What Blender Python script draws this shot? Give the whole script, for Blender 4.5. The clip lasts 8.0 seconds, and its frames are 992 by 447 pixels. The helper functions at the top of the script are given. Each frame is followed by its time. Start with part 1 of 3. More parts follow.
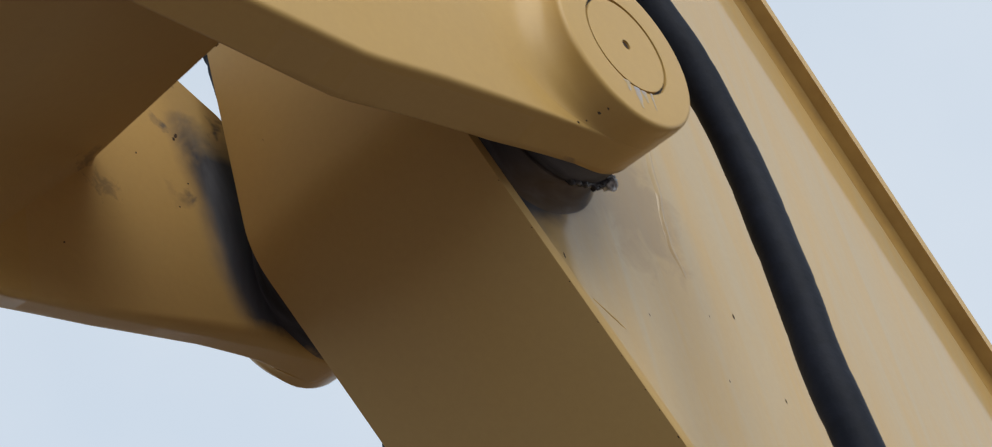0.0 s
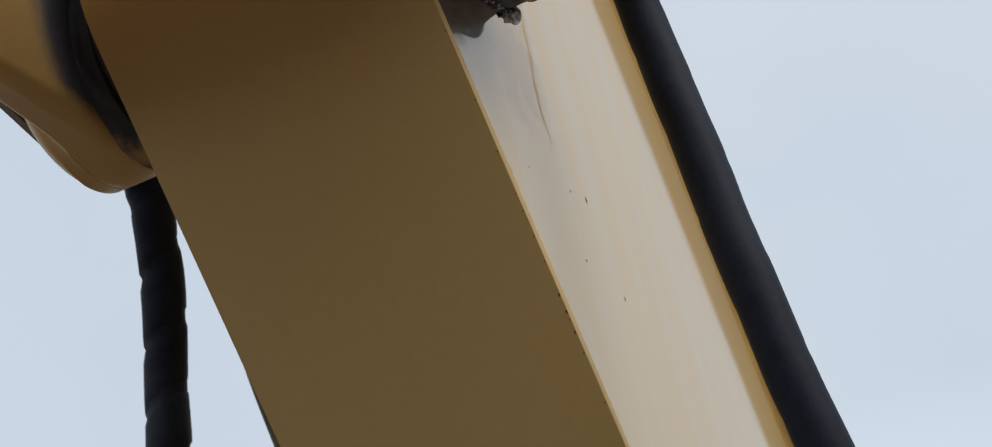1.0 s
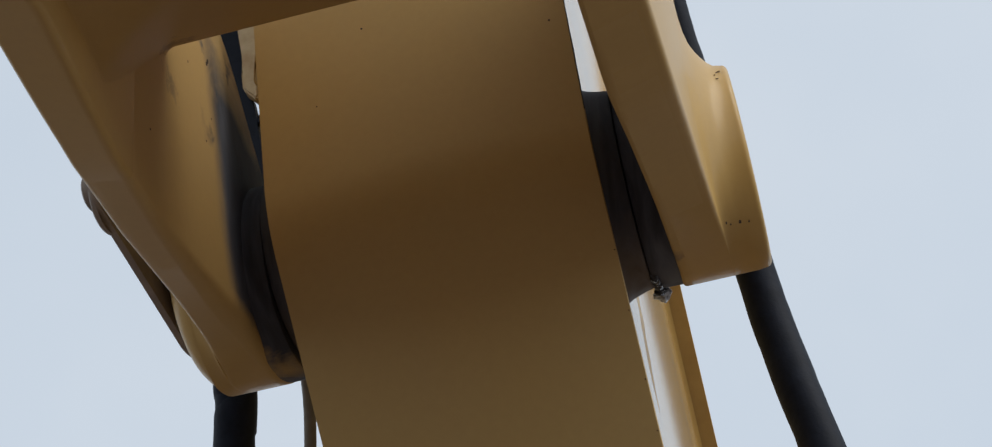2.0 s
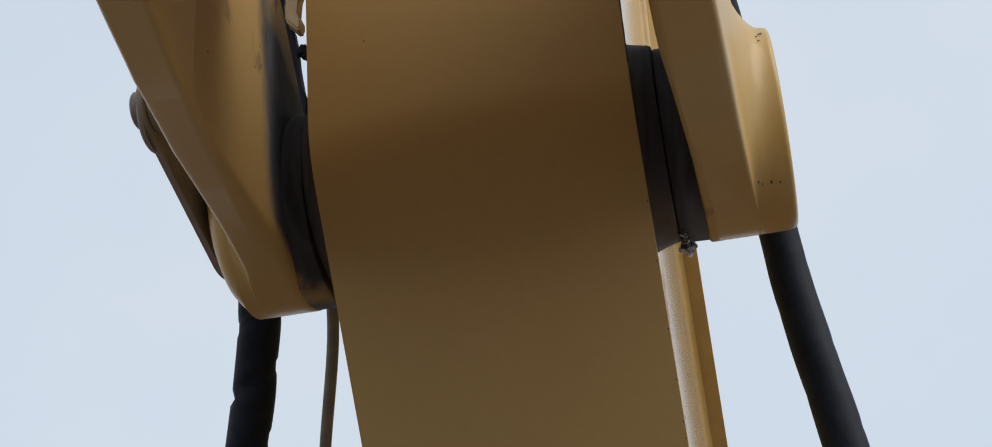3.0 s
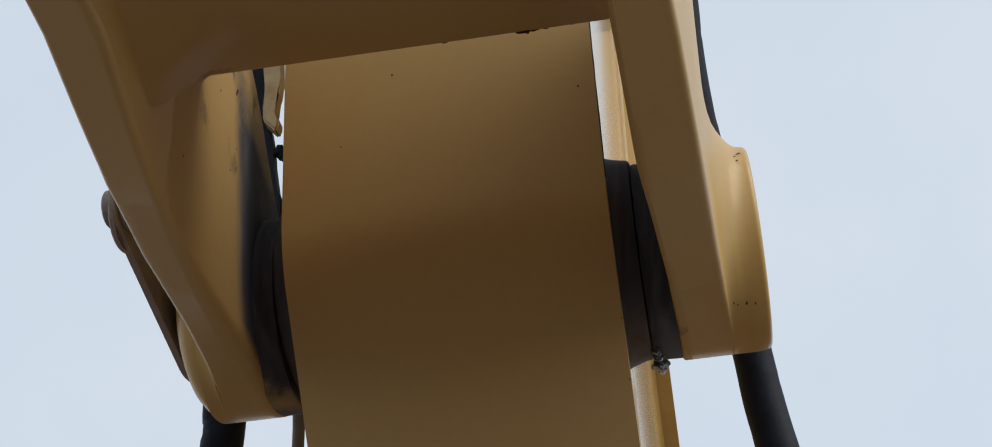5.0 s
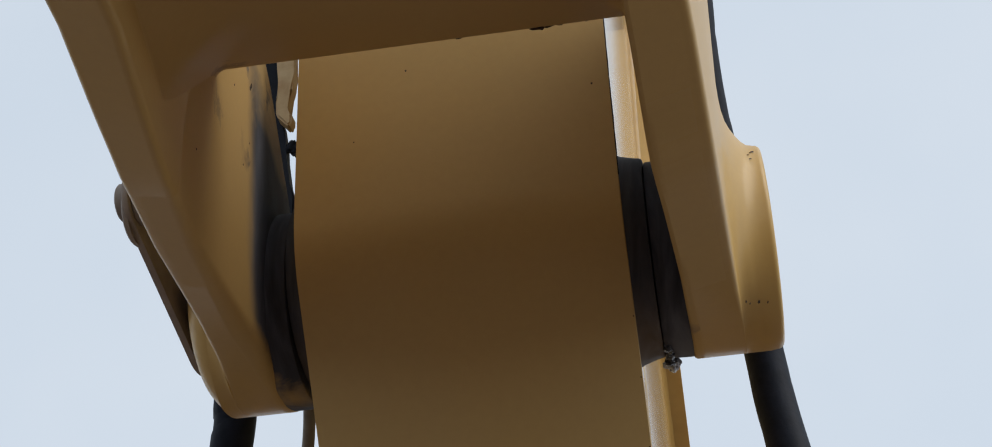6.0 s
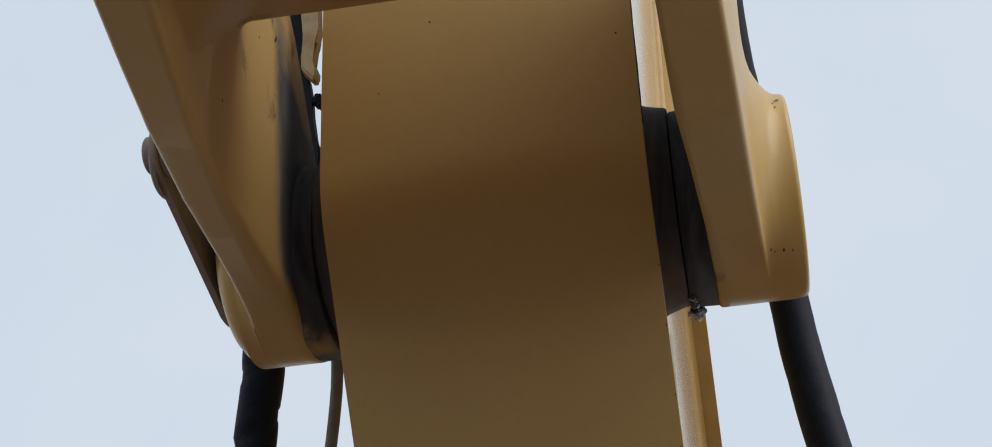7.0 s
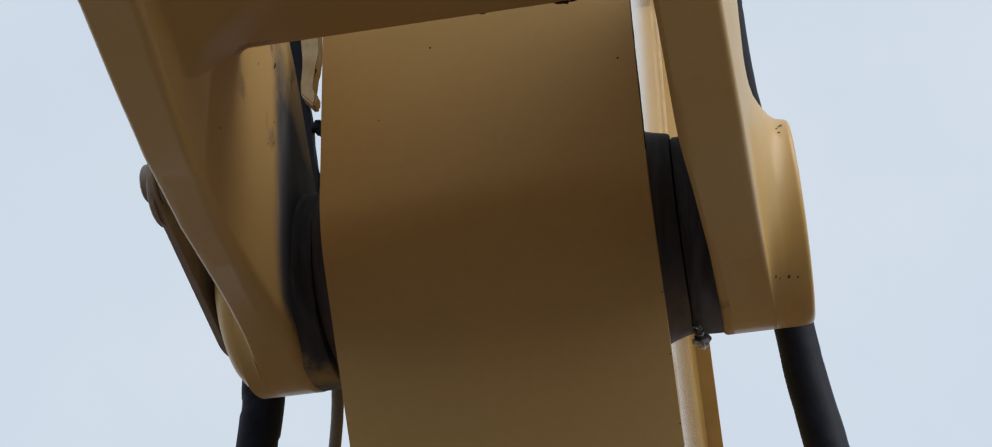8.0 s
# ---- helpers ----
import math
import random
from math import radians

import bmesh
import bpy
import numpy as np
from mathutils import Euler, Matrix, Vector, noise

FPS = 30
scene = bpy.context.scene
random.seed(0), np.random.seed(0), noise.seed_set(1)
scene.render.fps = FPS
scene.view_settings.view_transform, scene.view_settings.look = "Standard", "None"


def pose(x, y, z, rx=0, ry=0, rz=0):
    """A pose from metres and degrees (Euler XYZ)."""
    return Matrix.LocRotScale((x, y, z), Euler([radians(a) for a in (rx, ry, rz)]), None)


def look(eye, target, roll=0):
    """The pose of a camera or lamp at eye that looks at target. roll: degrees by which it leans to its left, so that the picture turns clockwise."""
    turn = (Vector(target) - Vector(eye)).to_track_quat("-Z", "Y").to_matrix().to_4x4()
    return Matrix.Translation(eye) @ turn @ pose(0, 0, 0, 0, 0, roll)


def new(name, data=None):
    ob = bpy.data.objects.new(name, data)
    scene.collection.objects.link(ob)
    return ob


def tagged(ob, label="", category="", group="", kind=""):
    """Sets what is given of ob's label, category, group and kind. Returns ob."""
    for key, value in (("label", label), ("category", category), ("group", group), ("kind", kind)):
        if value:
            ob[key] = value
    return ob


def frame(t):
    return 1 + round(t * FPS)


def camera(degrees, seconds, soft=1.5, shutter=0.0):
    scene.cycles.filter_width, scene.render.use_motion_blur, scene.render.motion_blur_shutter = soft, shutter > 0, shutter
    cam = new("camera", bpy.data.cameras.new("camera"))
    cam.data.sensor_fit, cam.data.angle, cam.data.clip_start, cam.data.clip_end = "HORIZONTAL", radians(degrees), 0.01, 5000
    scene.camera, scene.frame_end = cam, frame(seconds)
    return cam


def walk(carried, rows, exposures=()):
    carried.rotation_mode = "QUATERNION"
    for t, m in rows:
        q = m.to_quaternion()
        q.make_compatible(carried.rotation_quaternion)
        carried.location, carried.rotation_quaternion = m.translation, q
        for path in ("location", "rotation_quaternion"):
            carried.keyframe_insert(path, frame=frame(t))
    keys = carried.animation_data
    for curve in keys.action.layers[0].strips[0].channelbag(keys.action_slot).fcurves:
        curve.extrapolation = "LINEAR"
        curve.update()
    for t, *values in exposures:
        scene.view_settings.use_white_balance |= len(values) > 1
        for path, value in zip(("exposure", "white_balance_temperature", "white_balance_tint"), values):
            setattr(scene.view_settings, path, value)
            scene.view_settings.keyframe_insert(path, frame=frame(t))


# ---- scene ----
# Camera: seconds, place in metres, yaw, pitch and roll in degrees
cam = camera(36.63, 8.0, soft=1.0, shutter=0.2)
ROWS = [
    (0, 1.101, -1.355, 1.497, 36.68, 30.50, -14.95),
    (0.1, 1.055, -1.365, 1.494, 35.64, 31.46, -14.60),
    (0.2, 1.009, -1.360, 1.494, 34.27, 31.84, -13.88),
    (0.3, 0.953, -1.369, 1.529, 32.14, 30.52, -14.07),
    (0.4, 0.901, -1.361, 1.507, 30.29, 30.36, -13.82),
    (0.5, 0.849, -1.343, 1.508, 28.38, 29.67, -13.76),
    (0.6, 0.804, -1.321, 1.469, 27.01, 29.69, -13.41),
    (0.7, 0.757, -1.294, 1.440, 25.39, 29.94, -12.79),
    (0.8, 0.722, -1.302, 1.490, 23.60, 27.70, -12.73),
    (1, 0.628, -1.312, 1.489, 18.98, 27.25, -12.58),
    (1.1, 0.584, -1.327, 1.512, 16.99, 27.12, -12.36),
    (1.2, 0.548, -1.347, 1.534, 15.21, 27.99, -12.17),
    (1.3, 0.517, -1.409, 1.582, 13.05, 27.22, -12.38),
    (1.4, 0.481, -1.459, 1.634, 11.07, 27.09, -12.31),
    (1.5, 0.442, -1.485, 1.604, 9.54, 29.05, -11.60),
    (1.6, 0.400, -1.487, 1.583, 8.83, 30.71, -11.35),
    (1.7, 0.358, -1.518, 1.617, 8.65, 30.43, -10.55),
    (1.8, 0.335, -1.544, 1.619, 9.20, 30.78, -9.33),
    (2, 0.311, -1.557, 1.621, 9.75, 31.82, -8.04),
    (2.2, 0.296, -1.564, 1.634, 10.24, 31.56, -6.61),
    (3.3, 0.273, -1.597, 1.589, 9.74, 29.71, -3.84),
    (3.5, 0.277, -1.590, 1.610, 9.70, 31.21, -3.66),
    (4, 0.273, -1.588, 1.626, 8.52, 32.90, -3.64),
    (4.5, 0.273, -1.592, 1.627, 8.37, 33.28, -3.24),
    (6, 0.270, -1.589, 1.624, 8.91, 33.38, -2.21),
    (6.5, 0.270, -1.582, 1.625, 9.50, 33.13, -1.82),
    (6.8, 0.266, -1.587, 1.628, 9.89, 32.27, -1.91),
    (7, 0.271, -1.590, 1.613, 10.16, 31.79, -1.92),
    (7.2, 0.271, -1.586, 1.622, 10.08, 31.49, -2.00),
    (7.5, 0.269, -1.582, 1.625, 9.02, 33.06, -2.62),
    (8, 0.269, -1.576, 1.626, 10.21, 32.72, -2.08),
]
walk(cam, [(t, pose(x, y, z, 90 + pitch, 0, yaw) @ pose(0, 0, 0, 0, 0, roll)) for t, x, y, z, yaw, pitch, roll in ROWS],
     [(0, 0.05), (0.5, 0.02), (0.8, -0.03), (1.0, -0.05), (1.2, -0.11), (1.5, -0.24), (1.8, -0.15), (2.0, -0.06), (2.2, 0.02), (3.5, 0.03), (8, 0.03)])

# ---------------------------------------------------------------- world and sun
world = bpy.data.worlds.new("overcast_sky")
scene.world = world
world.use_nodes = True
wn, wl = world.node_tree.nodes, world.node_tree.links
wn.clear()
w_out = wn.new("ShaderNodeOutputWorld")
w_bg = wn.new("ShaderNodeBackground")
w_sky = wn.new("ShaderNodeTexSky")
w_sky.sky_type, w_sky.sun_disc = "NISHITA", False
w_sky.sun_elevation, w_sky.sun_rotation = radians(41), radians(102)
w_sky.dust_density, w_sky.air_density = 3.0, 1.0
w_scale = wn.new("ShaderNodeMix")
w_scale.data_type, w_scale.blend_type = "RGBA", "MULTIPLY"
w_scale.inputs[0].default_value = 1.0
w_scale.inputs[7].default_value = (0.07, 0.07, 0.07, 1)
w_mix = wn.new("ShaderNodeMix")
w_mix.data_type = "RGBA"
w_mix.inputs[0].default_value = 0.82
w_bg.inputs[1].default_value = 1.0
w_co = wn.new("ShaderNodeTexCoord")
w_cloud = wn.new("ShaderNodeTexNoise")
w_cloud.inputs["Scale"].default_value, w_cloud.inputs["Detail"].default_value, w_cloud.inputs["Roughness"].default_value = 2.6, 4.0, 0.5
w_tone = wn.new("ShaderNodeValToRGB")
for e, (at, c) in zip(w_tone.color_ramp.elements, ((0.30, (0.685, 0.785, 0.900, 1)), (0.70, (0.785, 0.860, 0.945, 1)))):
    e.position, e.color = at, c
wl.new(w_co.outputs["Generated"], w_cloud.inputs["Vector"])
wl.new(w_cloud.outputs[0], w_tone.inputs[0])
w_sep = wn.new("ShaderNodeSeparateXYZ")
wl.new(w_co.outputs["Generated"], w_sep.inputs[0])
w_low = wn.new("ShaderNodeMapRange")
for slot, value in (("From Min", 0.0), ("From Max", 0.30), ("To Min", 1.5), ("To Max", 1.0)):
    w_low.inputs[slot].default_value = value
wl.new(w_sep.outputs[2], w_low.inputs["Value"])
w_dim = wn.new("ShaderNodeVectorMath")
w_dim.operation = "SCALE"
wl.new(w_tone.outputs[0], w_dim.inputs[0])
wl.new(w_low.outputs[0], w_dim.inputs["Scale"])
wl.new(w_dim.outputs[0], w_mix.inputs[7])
wl.new(w_sky.outputs[0], w_scale.inputs[6])
wl.new(w_scale.outputs[2], w_mix.inputs[6])
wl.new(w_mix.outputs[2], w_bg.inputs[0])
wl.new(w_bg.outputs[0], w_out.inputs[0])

sun_data = bpy.data.lights.new("sun", "SUN")
sun_data.energy, sun_data.angle, sun_data.color = 1.55, radians(45), (1.0, 0.98, 0.94)
sun = new("sun", sun_data)
sun.matrix_world = look((9, -2.0, 10.6), (0, 0, 2.6))


# ---------------------------------------------------------------- materials
def material(name):
    m = bpy.data.materials.new(name)
    m.use_nodes = True
    nt = m.node_tree
    b = nt.nodes["Principled BSDF"]
    return m, nt, b


def node(nt, kind, **values):
    n = nt.nodes.new(kind)
    for key, value in values.items():
        n.inputs[key.replace("_", " ")].default_value = value
    return n


def noise_tex(nt, scale, detail=4.0, rough=0.55, distort=0.0):
    co = nt.nodes.new("ShaderNodeNewGeometry")
    n = node(nt, "ShaderNodeTexNoise", Scale=scale, Detail=detail, Roughness=rough, Distortion=distort)
    nt.links.new(co.outputs["Position"], n.inputs["Vector"])
    return n


def ramp(nt, source, stops):
    r = nt.nodes.new("ShaderNodeValToRGB")
    while len(r.color_ramp.elements) < len(stops):
        r.color_ramp.elements.new(0.5)
    for e, (at, c) in zip(r.color_ramp.elements, stops):
        e.position, e.color = at, (*c, 1) if len(c) == 3 else c
    nt.links.new(source, r.inputs[0])
    return r


def mix(nt, factor, a, b, blend="MIX"):
    m = nt.nodes.new("ShaderNodeMix")
    m.data_type, m.blend_type = "RGBA", blend
    for value, slot in ((factor, 0), (a, 6), (b, 7)):
        if isinstance(value, (int, float)):
            m.inputs[slot].default_value = value
        elif isinstance(value, tuple):
            m.inputs[slot].default_value = (*value, 1)
        else:
            nt.links.new(value, m.inputs[slot])
    return m.outputs[2]


def math_node(nt, op, a, b=0.0, c=None):
    n = nt.nodes.new("ShaderNodeMath")
    n.operation = op
    for i, value in enumerate((a, b, c)):
        if value is None:
            continue
        if isinstance(value, (int, float)):
            n.inputs[i].default_value = value
        else:
            nt.links.new(value, n.inputs[i])
    return n.outputs[0]


def bump(nt, bsdf, height, strength, distance):
    b = node(nt, "ShaderNodeBump", Strength=strength, Distance=distance)
    nt.links.new(height, b.inputs["Height"])
    nt.links.new(b.outputs[0], bsdf.inputs["Normal"])


PIN_Z = 2.6
LEAN = radians(35.0)


def stain(nt, col, centre, scale, ragged, start, soft, strength, tone):
    """A ragged stain round a place."""
    place = nt.nodes.new("ShaderNodeNewGeometry")
    apart = nt.nodes.new("ShaderNodeVectorMath")
    apart.operation = "DISTANCE"
    apart.inputs[1].default_value = centre
    nt.links.new(place.outputs["Position"], apart.inputs[0])
    reach = math_node(nt, "MULTIPLY_ADD", noise_tex(nt, scale, 4, 0.6, 0.8).outputs[0], ragged, start)
    mask = math_node(nt, "DIVIDE", math_node(nt, "SUBTRACT", reach, apart.outputs["Value"]), soft)
    mask = math_node(nt, "MULTIPLY", math_node(nt, "MINIMUM", math_node(nt, "MAXIMUM", mask, 0.0), 1.0), strength)
    return mix(nt, mask, col, tone)


def paint(name, grease_radius=0.0, softness=0.06, floor=-9.0, under=0.0, fade=0.02, coat=0.0, gloss=0.32, wander=0.07, climb=0.0, blots=0.0, coat_rough=0.13, drift=0.0, wash=0.0, streaky=False, wash_tone=(0.36, 0.35, 0.36), smudge=None, relief=0.02):
    """Yellow machine paint with dust; with a radius, black grease spreads round the pin."""
    m, nt, b = material(name)
    big = noise_tex(nt, 1.7, 3, 0.5, 0.3)
    fine = noise_tex(nt, 90, 3, 0.6)
    smear = noise_tex(nt, 3.2, 3, 0.5, 0.8)
    base = ramp(nt, big.outputs[0], [(0.2, (0.525, 0.325, 0.088)), (0.8, (0.578, 0.360, 0.103))]).outputs[0]
    dust = ramp(nt, smear.outputs[0], [(0.25, (0.02, 0.02, 0.02)), (0.95, (0.22, 0.22, 0.22))]).outputs[0]
    col = mix(nt, dust, base, (0.48, 0.37, 0.22))
    if wash:
        # even colour wash; on undersides and fork it paints in cool, veiled shade
        col = mix(nt, wash, col, wash_tone)
    if streaky:
        # pale dust dragged down along the plate
        place = nt.nodes.new("ShaderNodeNewGeometry")
        turn = nt.nodes.new("ShaderNodeMapping")
        turn.inputs["Rotation"].default_value = (-LEAN, 0, 0)
        turn.inputs["Scale"].default_value = (1, 16, 1.8)
        nt.links.new(place.outputs["Position"], turn.inputs["Vector"])
        lines = node(nt, "ShaderNodeTexNoise", Scale=1.0, Detail=5.0, Roughness=0.6, Distortion=0.6)
        nt.links.new(turn.outputs[0], lines.inputs["Vector"])
        pale = ramp(nt, lines.outputs[0], [(0.38, (0, 0, 0)), (0.72, (0.42, 0.42, 0.42))]).outputs[0]
        col = mix(nt, pale, col, (0.44, 0.40, 0.29))
        # ochre stain below the hub
        col = stain(nt, col, (0.178, 0.195, PIN_Z - 0.075), 16, 0.24, -0.005, 0.06, 0.6, (0.36, 0.22, 0.07))
    if smudge:
        col = stain(nt, col, smudge, 60, 0.09, -0.020, 0.02, 0.42, (0.045, 0.045, 0.052))
    grit = ramp(nt, fine.outputs[0], [(0.3, (0.975, 0.97, 0.965)), (0.7, (1.01, 1.01, 1.01))]).outputs[0]
    col = mix(nt, 1.0, col, grit, "MULTIPLY")
    rough = math_node(nt, "ADD", math_node(nt, "MULTIPLY_ADD", fine.outputs[0], 0.05, 0.54), math_node(nt, "MULTIPLY", smear.outputs[0], 0.12))
    b.inputs["Specular IOR Level"].default_value = gloss
    if grease_radius:
        co = nt.nodes.new("ShaderNodeNewGeometry")
        sep = nt.nodes.new("ShaderNodeSeparateXYZ")
        nt.links.new(co.outputs["Position"], sep.inputs[0])
        dz = math_node(nt, "SUBTRACT", sep.outputs[2], PIN_Z)
        ry, rz = sep.outputs[1], dz
        if climb:
            high = math_node(nt, "MAXIMUM", dz, 0.0)
            ry = math_node(nt, "MINIMUM", math_node(nt, "MULTIPLY_ADD", high, climb, ry), 0.0)
            rz = math_node(nt, "MINIMUM", dz, 0.0)
        rr = math_node(nt, "SQRT", math_node(nt, "ADD", math_node(nt, "MULTIPLY", ry, ry), math_node(nt, "MULTIPLY", rz, rz)))
        if drift:
            # run down towards the underside of the stick
            rr = math_node(nt, "MULTIPLY_ADD", ry, drift, rr)
        drag = noise_tex(nt, 9, 4, 0.5, 0.6)
        edge = math_node(nt, "MULTIPLY_ADD", drag.outputs[0], wander, grease_radius - 0.5 * wander)
        mask = math_node(nt, "DIVIDE", math_node(nt, "SUBTRACT", edge, rr), softness)
        mask = ramp(nt, mask, [(0.0, (0, 0, 0)), (1.0, (0.97, 0.97, 0.97))])
        mask.color_ramp.interpolation = "EASE"
        mask = mask.outputs[0]
        if climb:
            thin = math_node(nt, "DIVIDE", math_node(nt, "SUBTRACT", math_node(nt, "MULTIPLY_ADD", drag.outputs[0], 0.22, 0.12), dz), 0.09)
            mask = math_node(nt, "MULTIPLY", mask, math_node(nt, "MINIMUM", math_node(nt, "MAXIMUM", thin, 0.15), 1.0))
        spots = noise_tex(nt, 14, 4, 0.6, 0.5)
        near = math_node(nt, "DIVIDE", math_node(nt, "SUBTRACT", grease_radius + 0.04, rr), 0.05)
        near = math_node(nt, "MINIMUM", math_node(nt, "MAXIMUM", near, 0.0), 1.0)
        spot = ramp(nt, spots.outputs[0], [(0.54, (0, 0, 0)), (0.66, (blots, blots, blots))]).outputs[0]
        upper = math_node(nt, "DIVIDE", math_node(nt, "ADD", dz, 0.03), 0.05)
        near = math_node(nt, "MULTIPLY", near, math_node(nt, "MINIMUM", math_node(nt, "MAXIMUM", upper, 0.0), 1.0))
        spot = math_node(nt, "MULTIPLY", spot, near)
        mask = math_node(nt, "MAXIMUM", mask, spot)
        ragged = math_node(nt, "MULTIPLY_ADD", spots.outputs[0], 0.05, floor - 0.025)
        above = math_node(nt, "DIVIDE", math_node(nt, "SUBTRACT", dz, ragged), fade)
        above = math_node(nt, "MINIMUM", math_node(nt, "MAXIMUM", above, 0.0), 1.0)
        mask = math_node(nt, "MULTIPLY", mask, math_node(nt, "MULTIPLY_ADD", above, 1.0 - under, under))
        wipe = nt.nodes.new("ShaderNodeMapping")
        wipe.inputs["Scale"].default_value = (34, 9, 5)
        nt.links.new(co.outputs["Position"], wipe.inputs["Vector"])
        wiped = node(nt, "ShaderNodeTexNoise", Scale=1.0, Detail=4.0, Roughness=0.55, Distortion=0.5)
        nt.links.new(wipe.outputs[0], wiped.inputs["Vector"])
        black = ramp(nt, wiped.outputs[0], [(0.36, (0.026, 0.030, 0.041)), (0.50, (0.052, 0.058, 0.075)), (0.66, (0.105, 0.115, 0.140))]).outputs[0]
        col = mix(nt, mask, col, black)
        rough = math_node(nt, "MULTIPLY_ADD", mask, 0.15, rough)
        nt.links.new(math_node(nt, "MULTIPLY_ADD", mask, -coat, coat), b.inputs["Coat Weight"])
    nt.links.new(col, b.inputs["Base Color"])
    nt.links.new(rough, b.inputs["Roughness"])
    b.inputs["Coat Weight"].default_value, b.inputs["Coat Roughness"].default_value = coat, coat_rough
    bump(nt, b, noise_tex(nt, 45, 2).outputs[0], relief, 0.001)
    return m


def plain(name, colour, rough, other=None, scale=60, metallic=0.0, bump_strength=0.2, bump_distance=0.002):
    m, nt, b = material(name)
    n = noise_tex(nt, scale, 5, 0.6)
    second = other or tuple(0.6 * c for c in colour)
    nt.links.new(ramp(nt, n.outputs[0], [(0.35, second), (0.65, colour)]).outputs[0], b.inputs["Base Color"])
    b.inputs["Roughness"].default_value, b.inputs["Metallic"].default_value = rough, metallic
    bump(nt, b, noise_tex(nt, scale * 2.5, 4).outputs[0], bump_strength, bump_distance)
    return m


PAINT = paint("yellow_paint")
# undersides: a greyed copy of the paint, cool shade put into its colour
PAINT_SHADED = paint("shaded_yellow_paint", wash=0.09, wash_tone=(0.34, 0.36, 0.33), smudge=(-0.205, -0.41, PIN_Z + 0.05))
PAINT_SHINE = paint("shiny_yellow_paint", coat=0.4, coat_rough=0.26)
PAINT_EAR = paint("yellow_paint_greased_fork", 0.213, 0.055, -0.125, 0.0, 0.02, wander=0.04, climb=0.30, blots=0.8, wash=0.05, smudge=(-0.217, -0.375, PIN_Z + 0.030))
PAINT_BOSS = paint("yellow_paint_greased_boss", 0.30, 0.03, -0.152, 0.0, 0.020, wander=0.03)
PAINT_HUB = paint("yellow_paint_greased_hub", 0.225, 0.060, -0.125, 0.85, 0.04, 0.2, 0.4, wander=0.08, drift=0.45)
PAINT_WEB = paint("yellow_paint_greased_side", 0.190, 0.060, -0.24, 0.4, 0.08, 0.95, 0.5, wander=0.10, drift=0.45, wash=0.03, streaky=True, wash_tone=(0.37, 0.40, 0.27), coat_rough=0.09, relief=0.004)
# the pale tone is grey crust and also glints put into the colour
LUMP = plain("grease_lump_painted_glints", (0.78, 0.80, 0.82), 0.12, (0.05, 0.05, 0.056), 105, 0, 0.4, 0.002)
WET = plain("wet_black_grease", (0.060, 0.060, 0.066), 0.22, (0.020, 0.020, 0.023), 70, 0, 0.8, 0.004)
RUBBER = plain("black_rubber", (0.012, 0.015, 0.024), 0.6, (0.008, 0.010, 0.016), 45, 0, 0.3, 0.002)
RUBBER.node_tree.nodes["Principled BSDF"].inputs["Specular IOR Level"].default_value = 0.14
DARK = plain("dark_gap", (0.012, 0.010, 0.008), 0.7)
STEEL = plain("dull_painted_tube", (0.22, 0.19, 0.14), 0.5, (0.16, 0.13, 0.10), 25)
RUST = plain("rusty_chip", (0.05, 0.025, 0.012), 0.8)
STREAK = plain("grey_grease_streak", (0.33, 0.33, 0.37), 0.35, (0.46, 0.34, 0.17), 42)
OCHRE = plain("ochre_weld_and_flange_shade", (0.44, 0.265, 0.072), 0.45, (0.36, 0.205, 0.052), 14, 0, 0.05, 0.001)
OCHRE.node_tree.nodes["Principled BSDF"].inputs["Coat Weight"].default_value = 0.4
OCHRE.node_tree.nodes["Principled BSDF"].inputs["Coat Roughness"].default_value = 0.15
# dark brown for the unseen house, so that it throws little light back
HOUSE_BROWN = plain("dark_brown_house_paint", (0.33, 0.215, 0.098), 0.7, (0.22, 0.140, 0.072), 20)
PLATED = plain("dusty_grey_brown_plate", (0.34, 0.28, 0.235), 0.6, (0.25, 0.205, 0.17), 22)
CREAM = plain("pale_dusty_paint", (0.60, 0.44, 0.23), 0.5, (0.42, 0.26, 0.10), 18)
EARTH = plain("dry_yard_gravel", (0.182, 0.142, 0.129), 0.95, (0.118, 0.092, 0.084), 9, 0, 0.6, 0.02)


# ---------------------------------------------------------------- mesh helpers
def mesh_of(name, bm, mat, angle=35):
    bmesh.ops.recalc_face_normals(bm, faces=bm.faces)
    me = bpy.data.meshes.new(name)
    for f in bm.faces:
        f.smooth = True
    bm.to_mesh(me)
    bm.free()
    me.set_sharp_from_angle(angle=radians(angle))
    for m in mat if isinstance(mat, (list, tuple)) else (mat,):
        me.materials.append(m)
    return me


def part(name, bm, mat, parent, label="", angle=35):
    ob = new(name, mesh_of(name, bm, mat, angle))
    ob.parent = parent
    if label:
        tagged(ob, label)
    return ob


def thing(name, label, category, at=(0, 0, 0), group=""):
    ob = new(name)
    ob.location = at
    ob.empty_display_size = 0.2
    return tagged(ob, label, category, group)


def grid_faces(bm, rings, closed=True, caps=True):
    """Skin a row of rings of vertices."""
    made = [[bm.verts.new(p) for p in ring] for ring in rings]
    n = len(made[0])
    for a, b in zip(made, made[1:]):
        for i in range(n if closed else n - 1):
            j = (i + 1) % n
            bm.faces.new((a[i], a[j], b[j], b[i]))
    if caps and closed:
        bm.faces.new(made[0])
        bm.faces.new(made[-1])
    return made


